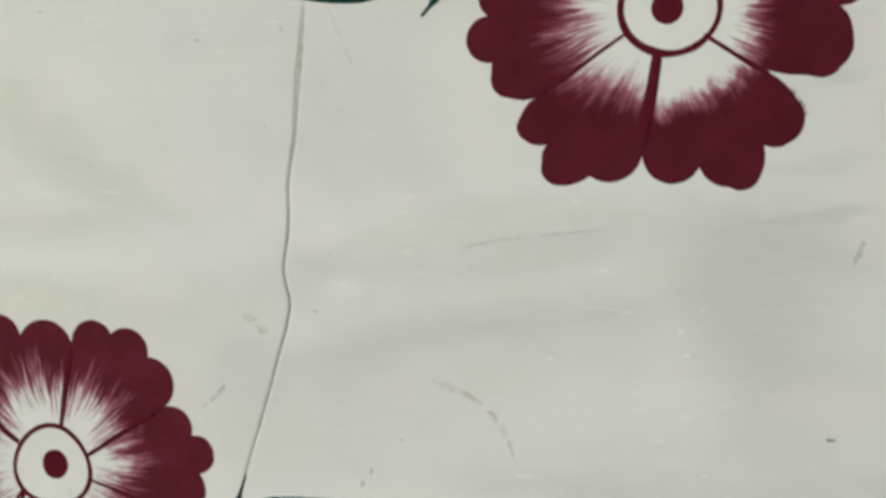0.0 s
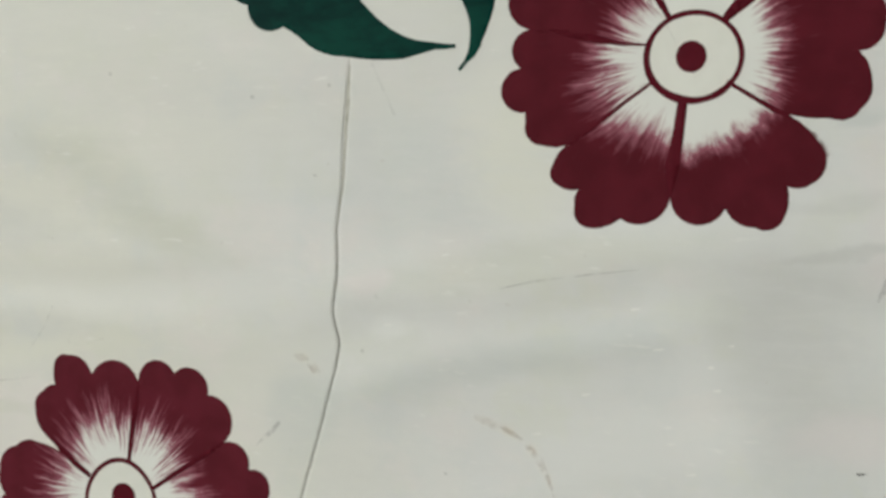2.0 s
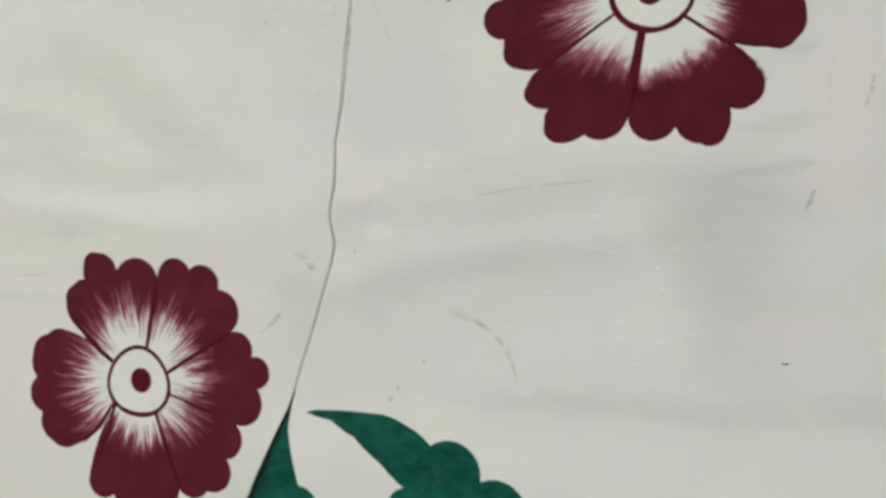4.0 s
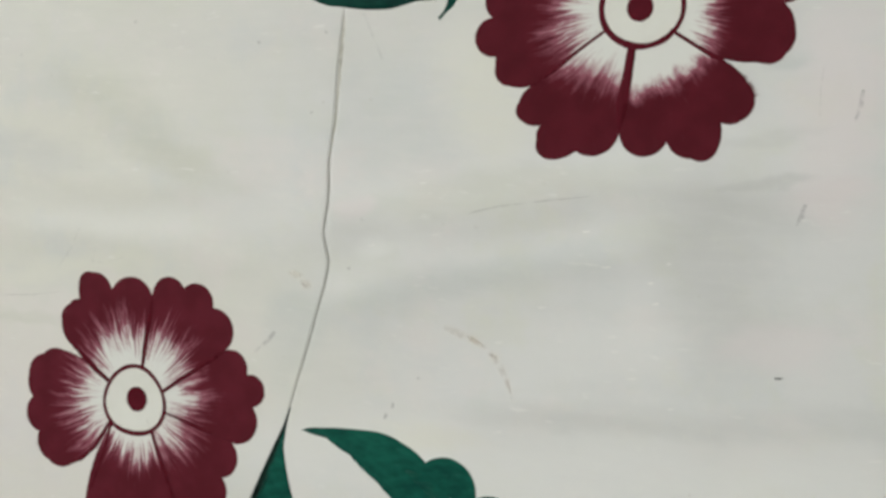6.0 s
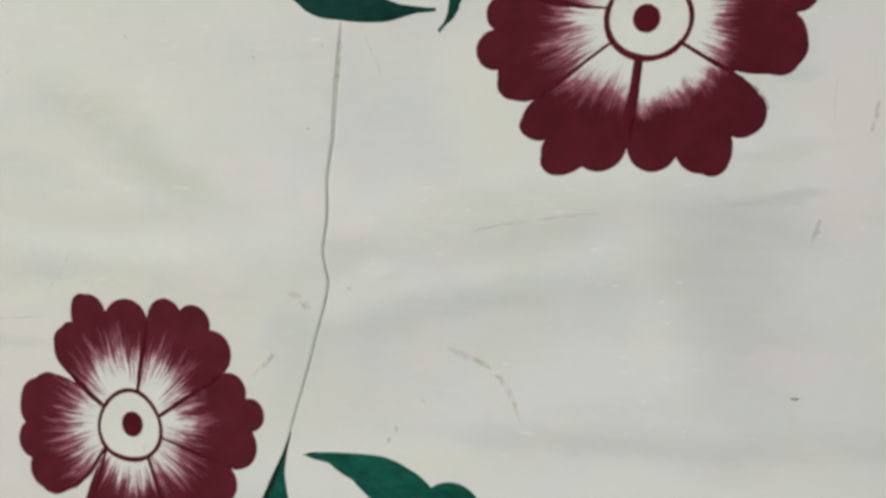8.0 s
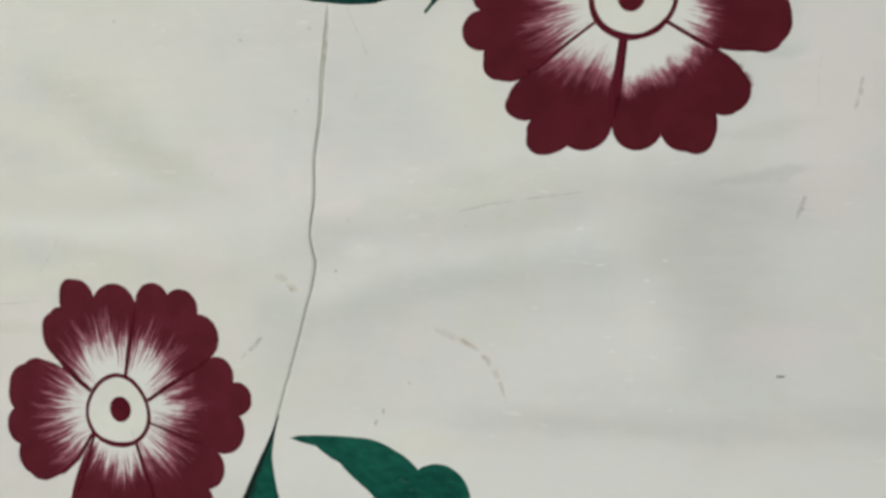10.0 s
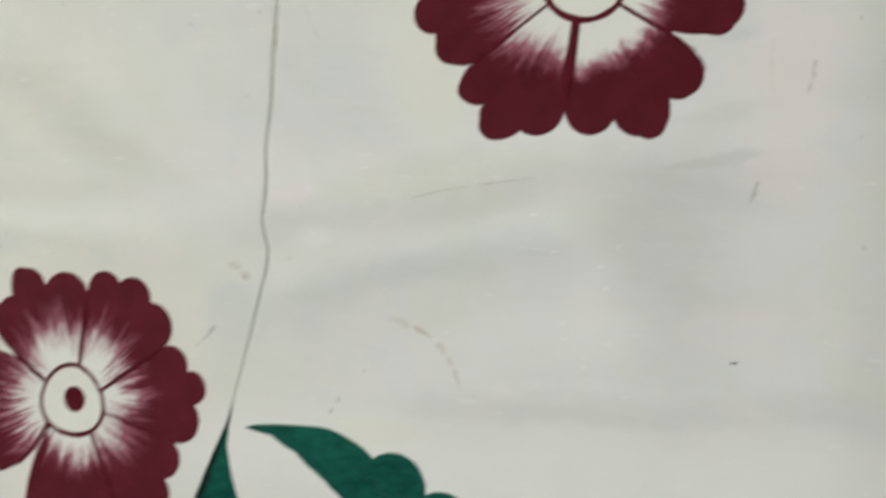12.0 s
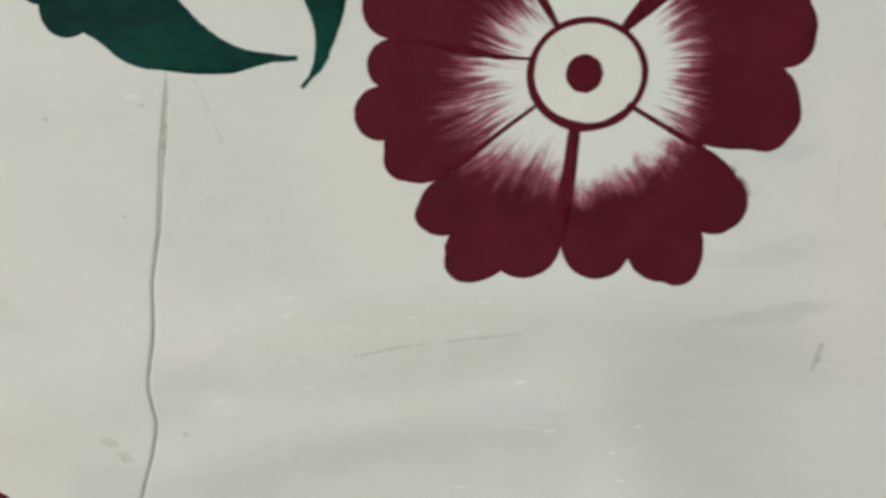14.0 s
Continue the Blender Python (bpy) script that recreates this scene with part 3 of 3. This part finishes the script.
def stroke(name, points, widths, mat, label, category, lift=0.00010, group="", wobble=0.0002):
    ox, oz = points[0]
    bm = sheet(ribbon([(x - ox, z - oz) for x, z in points], widths, 0.001, ox, wobble), (ox * 0.001, oz * 0.001), lift, crisp=True)
    ob = mesh_object(name, bm, mat)
    ob.location = (ox * 0.001, 0, oz * 0.001)
    return tagged(ob, label, category, group)


# ---- the room ----
painted_wall()


def slab(name, label, category, mat, *size):
    bm = bmesh.new()
    box(bm, *size)
    return tagged(mesh_object(name, bm, mat), label, category, kind="structure")


slab("floor", "plain grey cement floor", "floor", CEMENT, -ROOM - 0.2, ROOM + 0.2, -DEEP - 0.2, 0.45, -0.15, 0.0)
slab("ceiling", "plain white ceiling", "ceiling", CEILING, -ROOM - 0.2, ROOM + 0.2, -DEEP - 0.2, 0.45, HIGH, HIGH + 0.15)
slab("wall_south", "plain off-white wall", "wall", PLAIN, -ROOM - 0.2, ROOM + 0.2, -DEEP - 0.2, -DEEP, 0, HIGH)
slab("wall_east", "plain off-white wall", "wall", PLAIN, ROOM, ROOM + 0.2, -DEEP, 0.45, 0, HIGH)
bm = bmesh.new()
for y0, y1, z0, z1 in ((-DEEP, -5.0, 0, HIGH), (-3.4, 0.45, 0, HIGH), (-5.0, -3.4, 0, 2.20), (-5.0, -3.4, 3.30, HIGH)):
    box(bm, -ROOM - 0.2, -ROOM, y0, y1, z0, z1)
west = tagged(mesh_object("wall_west", bm, PLAIN), "plain off-white wall with a window opening", "wall", kind="structure")
frame_ob = tagged(new("window_1"), "plain painted wooden window frame", "window", kind="structure")
for y0, y1, z0, z1 in ((-5.0, -4.94, 2.20, 3.30), (-3.46, -3.4, 2.20, 3.30), (-4.94, -3.46, 2.20, 2.26), (-4.94, -3.46, 3.24, 3.30)):
    bm = bmesh.new()
    box(bm, -ROOM - 0.12, -ROOM - 0.06, y0, y1, z0, z1)
    part("window_frame", bm, WOOD, frame_ob)

# ---- the painting ----
upper = flower(0.0, 1.4, "large maroon flower with white heart painted on the wall", BIG, BIG_LINES, (22.4, 20.8, 2.6, 0.0, 0.5, 0.6, 1.0, 0.0), (7.3, 7.6), (MAROON_DEEP, MAROON), "painted flowers")
lower = flower(-0.318, 1.153, "maroon flower with white streaked petals painted beside the crack", SMALL, SMALL_LINES, (23.4, 22.0, 2.6, 0.035, 0.2, 0.0, -1.8, 1.3), (8.0, 8.2), (PLUM_DEEP, PLUM), "painted flowers")

bristles(upper, (53, -33.5), (64, -47), 30, 2.4, 3)
bristles(lower, (67, 61), (71, 48), 10, 1.2, 7)
bristles(lower, (-80, -39), (-70, -49), 8, 1.2, 9)

spear = leaf([(-205.5, 1158, 0), (-208, 1138, -0.04), (-206.5, 1126, -0.02), (-199, 1101, 0.22), (-184, 1085, 0.35), (-180, 1060, 0.35), (-200, 1035, 0.30), (-228, 1040, 0.35), (-246, 1064, 0.35), (-240, 1084, 0.15),
      (-232, 1088, 0), (-226, 1109, 0), (-219, 1126, 0), (-210, 1143, 0)], GREEN, "dark green spear-shaped leaf painted below the wall crack", seed=1.0)
scalloped = leaf([(-196.5, 1147, 0), (-191, 1149, 0), (-178, 1150.5, 0.01), (-146, 1152, 0.05), (-127, 1146.5, 0.05), (-113, 1137.5, 0.34), (-81, 1120.5, 0.36), (-53, 1096, 0.36), (-44, 1066, 0.35), (-70, 1042, 0.30), (-104, 1048, 0.30),
      (-132, 1066, 0.30), (-138, 1094, 0.22), (-129, 1110, 0.03), (-144, 1122, 0.03), (-163, 1136, 0.04), (-179, 1144.2, 0.02)], GREEN, "green leaf with long pointed tip and scalloped edge", seed=2.0)
high_leaf = leaf([(-136, 1407.8, 0), (-141, 1411.8, -0.05), (-157, 1419.5, -0.03), (-168, 1429, 0.02), (-188, 1447, 0.20), (-222, 1466, 0.30), (-247.5, 1453, 0.30), (-238.5, 1433, 0.30), (-217, 1420.5, -0.04), (-202, 1410.5, 0.08),
      (-181, 1404, 0.03), (-147, 1402, 0), (-141, 1403.5, -0.04)], GREEN_DEEP, "deep green pointed leaf painted above the crack", seed=3.0)
narrow_leaf = leaf([(-110.5, 1402.2, 0), (-112, 1405, -0.10), (-116, 1431, 0.02), (-122, 1450, 0.30), (-106, 1464, 0.30), (-94, 1448, 0.05), (-98, 1431, 0.03), (-103, 1414, 0.02), (-108.5, 1403, 0)],
     GREEN_DEEP, "narrow deep green leaf tip painted near the large flower", seed=4.0)

stem(spear, [(-204.5, 1160), (-208, 1148), (-215, 1132), (-222, 1115), (-228, 1100), (-233, 1086), (-238, 1066)], (0.4, 1.0, 1.4, 1.7, 1.7, 1.7, 1.4), STEM,
     "blackish green stem line along the leaf edge", 0.0002)
stem(spear, [(-208, 1146), (-214.5, 1132), (-221, 1115), (-227, 1100), (-232, 1086), (-236, 1068)], (0.6, 1.8, 2.8, 3.4, 3.8, 3.6), smear("thinned_dark_paint", (0.006, 0.024, 0.020), 0.55, 120.0),
     "thinned dark paint dragged beside the stem line", 0.00016, "brush_streak")
THIN_GREEN = smear("thin_green_paint", (0.022, 0.165, 0.12), 0.30, 110.0)
for points, widths in (
    ([(-127, 1132), (-118, 1128.5), (-108, 1121), (-103, 1113)], (0.6, 3.2, 3.6, 0.8)),
    ([(-98, 1121), (-91, 1115), (-88, 1107)], (0.6, 2.6, 0.8)),
):
    stem(scalloped, points, widths, THIN_GREEN, "paler thin streak of green paint", 0.00016, "brush_streak")
stem(high_leaf, [(-147, 1407.3), (-141, 1407.6), (-130, 1408.2), (-124, 1407.8), (-118.7, 1408)], (4.2, 4.0, 1.8, 1.3, 1.0), GREEN_DEEP, "thin tip drawn out with the brush", 0.00014, "leaf_tip")
stem(narrow_leaf, [(-107, 1410), (-110, 1404), (-113, 1400), (-116.7, 1395.7)], (2.8, 2.2, 1.0, 0.9), GREEN_DEEP, "thin tip drawn out with the brush", 0.00014, "leaf_tip")
stem(lower, [(-287, 1091), (-275, 1082), (-262, 1069), (-252, 1056)], (0.8, 1.0, 1.0, 1.2), STEM_GREEN, "thin green stem", 0.00005)

# ---- marks on the wall ----
PENCIL = smear("pencil_grey", (0.37, 0.35, 0.41), 0.25, 240.0)
RUST = smear("rust_orange", (0.70, 0.41, 0.22), 0.22, 330.0)
DIRT = smear("dark_dirt", (0.07, 0.065, 0.06), 0.72, 500.0)
SOOT = smear("grey_soot", (0.24, 0.23, 0.21), 0.30, 700.0)
for points, widths in (
    ([(-217, 1206), (-222, 1200), (-231, 1192)], (0.9, 1.3, 0.6)),
    ([(115.5, 1357), (115, 1350), (112.5, 1341)], (0.8, 1.2, 0.6)),
    ([(91, 1298), (89.5, 1292), (87, 1287)], (0.9, 1.4, 0.6)),
):
    stroke("pencil_mark", points, widths, PENCIL, "faint grey pencil stroke on the white wall", "mark", 0.00008, "pencil marks")
HAZE = smear("rust_haze", (0.80, 0.60, 0.42), 0.18, 190.0)
for points, widths, mat in (
    ([(-105, 1218.5), (-97, 1215.5), (-88, 1213), (-79, 1208)], (1.0, 2.4, 1.6, 0.8), HAZE),
    ([(-91, 1214), (-86, 1212), (-80, 1208.8)], (0.4, 1.3, 0.5), RUST),
    ([(-77, 1206), (-70, 1199), (-65, 1190), (-61.5, 1181)], (1.0, 1.8, 1.5, 0.4), HAZE),
    ([(-75.5, 1205.5), (-72, 1203)], (1.1, 1.4), RUST),
    ([(-66, 1192), (-62.5, 1184)], (0.5, 0.4), RUST),
    ([(-208.5, 1243.4), (-204, 1242.4), (-199.5, 1241.6)], (0.5, 2.3, 0.5), HAZE),
    ([(-200.5, 1238.8), (-196, 1236.6), (-192.5, 1235.2)], (0.6, 2.6, 0.8), HAZE),
    ([(-198.5, 1237), (-196, 1235.4)], (0.9, 0.7), RUST),
):
    stroke("rust_stain", points, widths, mat, "small faint orange-brown stain on the white wall", "stain", 0.00008, "rust stains", 0.0006)
for points, widths, mat in (
    ([(80.5, 1207), (82, 1206.8), (86, 1207.6)], (0.3, 0.65, 0.15), DIRT),
    ([(-135.5, 1170.5), (-136, 1167)], (0.7, 0.6), SOOT),
    ([(-139.5, 1163.5), (-141, 1160.5)], (1.0, 0.8), SOOT),
    ([(-120.5, 1187.5), (-119.5, 1186)], (0.8, 0.7), SOOT),
    ([(-160.5, 1278.5), (-159, 1277)], (0.8, 0.8), SOOT),
    ([(-418.5, 1376), (-417, 1375)], (0.9, 0.8), SOOT),
    ([(145, 1365.5), (145.6, 1364.5)], (0.6, 0.6), SOOT),
    ([(135, 1377.5), (135.5, 1375.5)], (0.6, 0.7), SOOT),
    ([(139.5, 1339.5), (141, 1339)], (0.6, 0.5), SOOT),
    ([(137, 1320.5), (138.2, 1320)], (0.5, 0.6), SOOT),
    ([(141, 1269), (141.5, 1266)], (0.5, 0.6), SOOT),
    ([(-327.5, 1397.5), (-326, 1396.5)], (0.8, 0.8), SOOT),
    ([(-190, 1389.3), (-188.3, 1388.4)], (0.7, 0.6), SOOT),
    ([(-236, 1383.4), (-234.2, 1382.6)], (0.9, 0.7), SOOT),
    ([(-197.6, 1341.5), (-196.4, 1340.5)], (0.6, 0.6), SOOT),
    ([(-168.6, 1248.6), (-167.2, 1247.6)], (0.8, 0.8), SOOT),
    ([(145.6, 1356.5), (146.4, 1355.5)], (0.6, 0.6), SOOT),
):
    stroke("dirt_speck", points, widths, mat, "tiny dark speck of dirt on the white wall", "speck", 0.00008, "dirt specks")
FAINT = smear("faint_pencil", (0.42, 0.43, 0.46), 0.13)
CREASE = smear("crease_grey", (0.42, 0.41, 0.33), 0.26, 150.0)
stroke("hairline_scratch", [(-92, 1285), (-75, 1289.5), (-50, 1293.5), (-22, 1297.5)], (0.2, 0.45, 0.35, 0.15), CREASE, "fine grey-green scratch across the white wall", "scratch", 0.00008)
for points, lift in (
    ([(-165, 1400), (-160, 1390), (-152, 1373)], 0.00008),
    ([(-12, 1415), (-10, 1411), (-7.5, 1407)], 0.0003),
    ([(-309.5, 1141), (-306, 1132)], 0.0003),
    ([(-383, 1236), (-372, 1250), (-366, 1262)], 0.00008),
):
    stroke("pencil_mark", points, (0.5,) * len(points), FAINT, "very faint thin bluish pencil guide line", "mark", lift, "pencil marks")
stroke("hairline_scratch", [(-432, 1213), (-405, 1215), (-380, 1219)], (0.2, 0.5, 0.2), CREASE, "fine grey-green scratch beside the smaller flower", "scratch", 0.00008)
NICK = plain_paint("chipped_white", (0.74, 0.745, 0.72), (0.82, 0.82, 0.79), 150.0)
for x, z, half in ((-11, 1259, 2.6), (17, 1241, 1.8), (23, 1263, 1.6), (-6, 1221, 2.2), (-4, 1213, 1.9), (6, 1199, 2.4), (-69, 1161, 2.8), (28, 1185, 1.8), (-72, 1212, 2.4),
                   (-153, 1263, 3.0), (-47, 1234, 2.0), (-23, 1278, 2.4), (14, 1252, 1.5), (-122, 1301, 2.2)):
    stroke("paint_nick", [(x - half, z - half * 0.12), (x, z), (x + half, z + half * 0.2)], (0.2, 0.55, 0.15), NICK, "tiny bright chip in the white wall paint", "chip", 0.00008, "paint chips", 0.0004)
for points in ([(96, 1368), (95, 1357), (95.5, 1343)], [(-331, 1245), (-345, 1240), (-356, 1241), (-352, 1250)]):
    stroke("pencil_mark", points, (0.25,) * len(points), FAINT, "very faint thin bluish pencil guide line", "mark", 0.00008, "pencil marks")
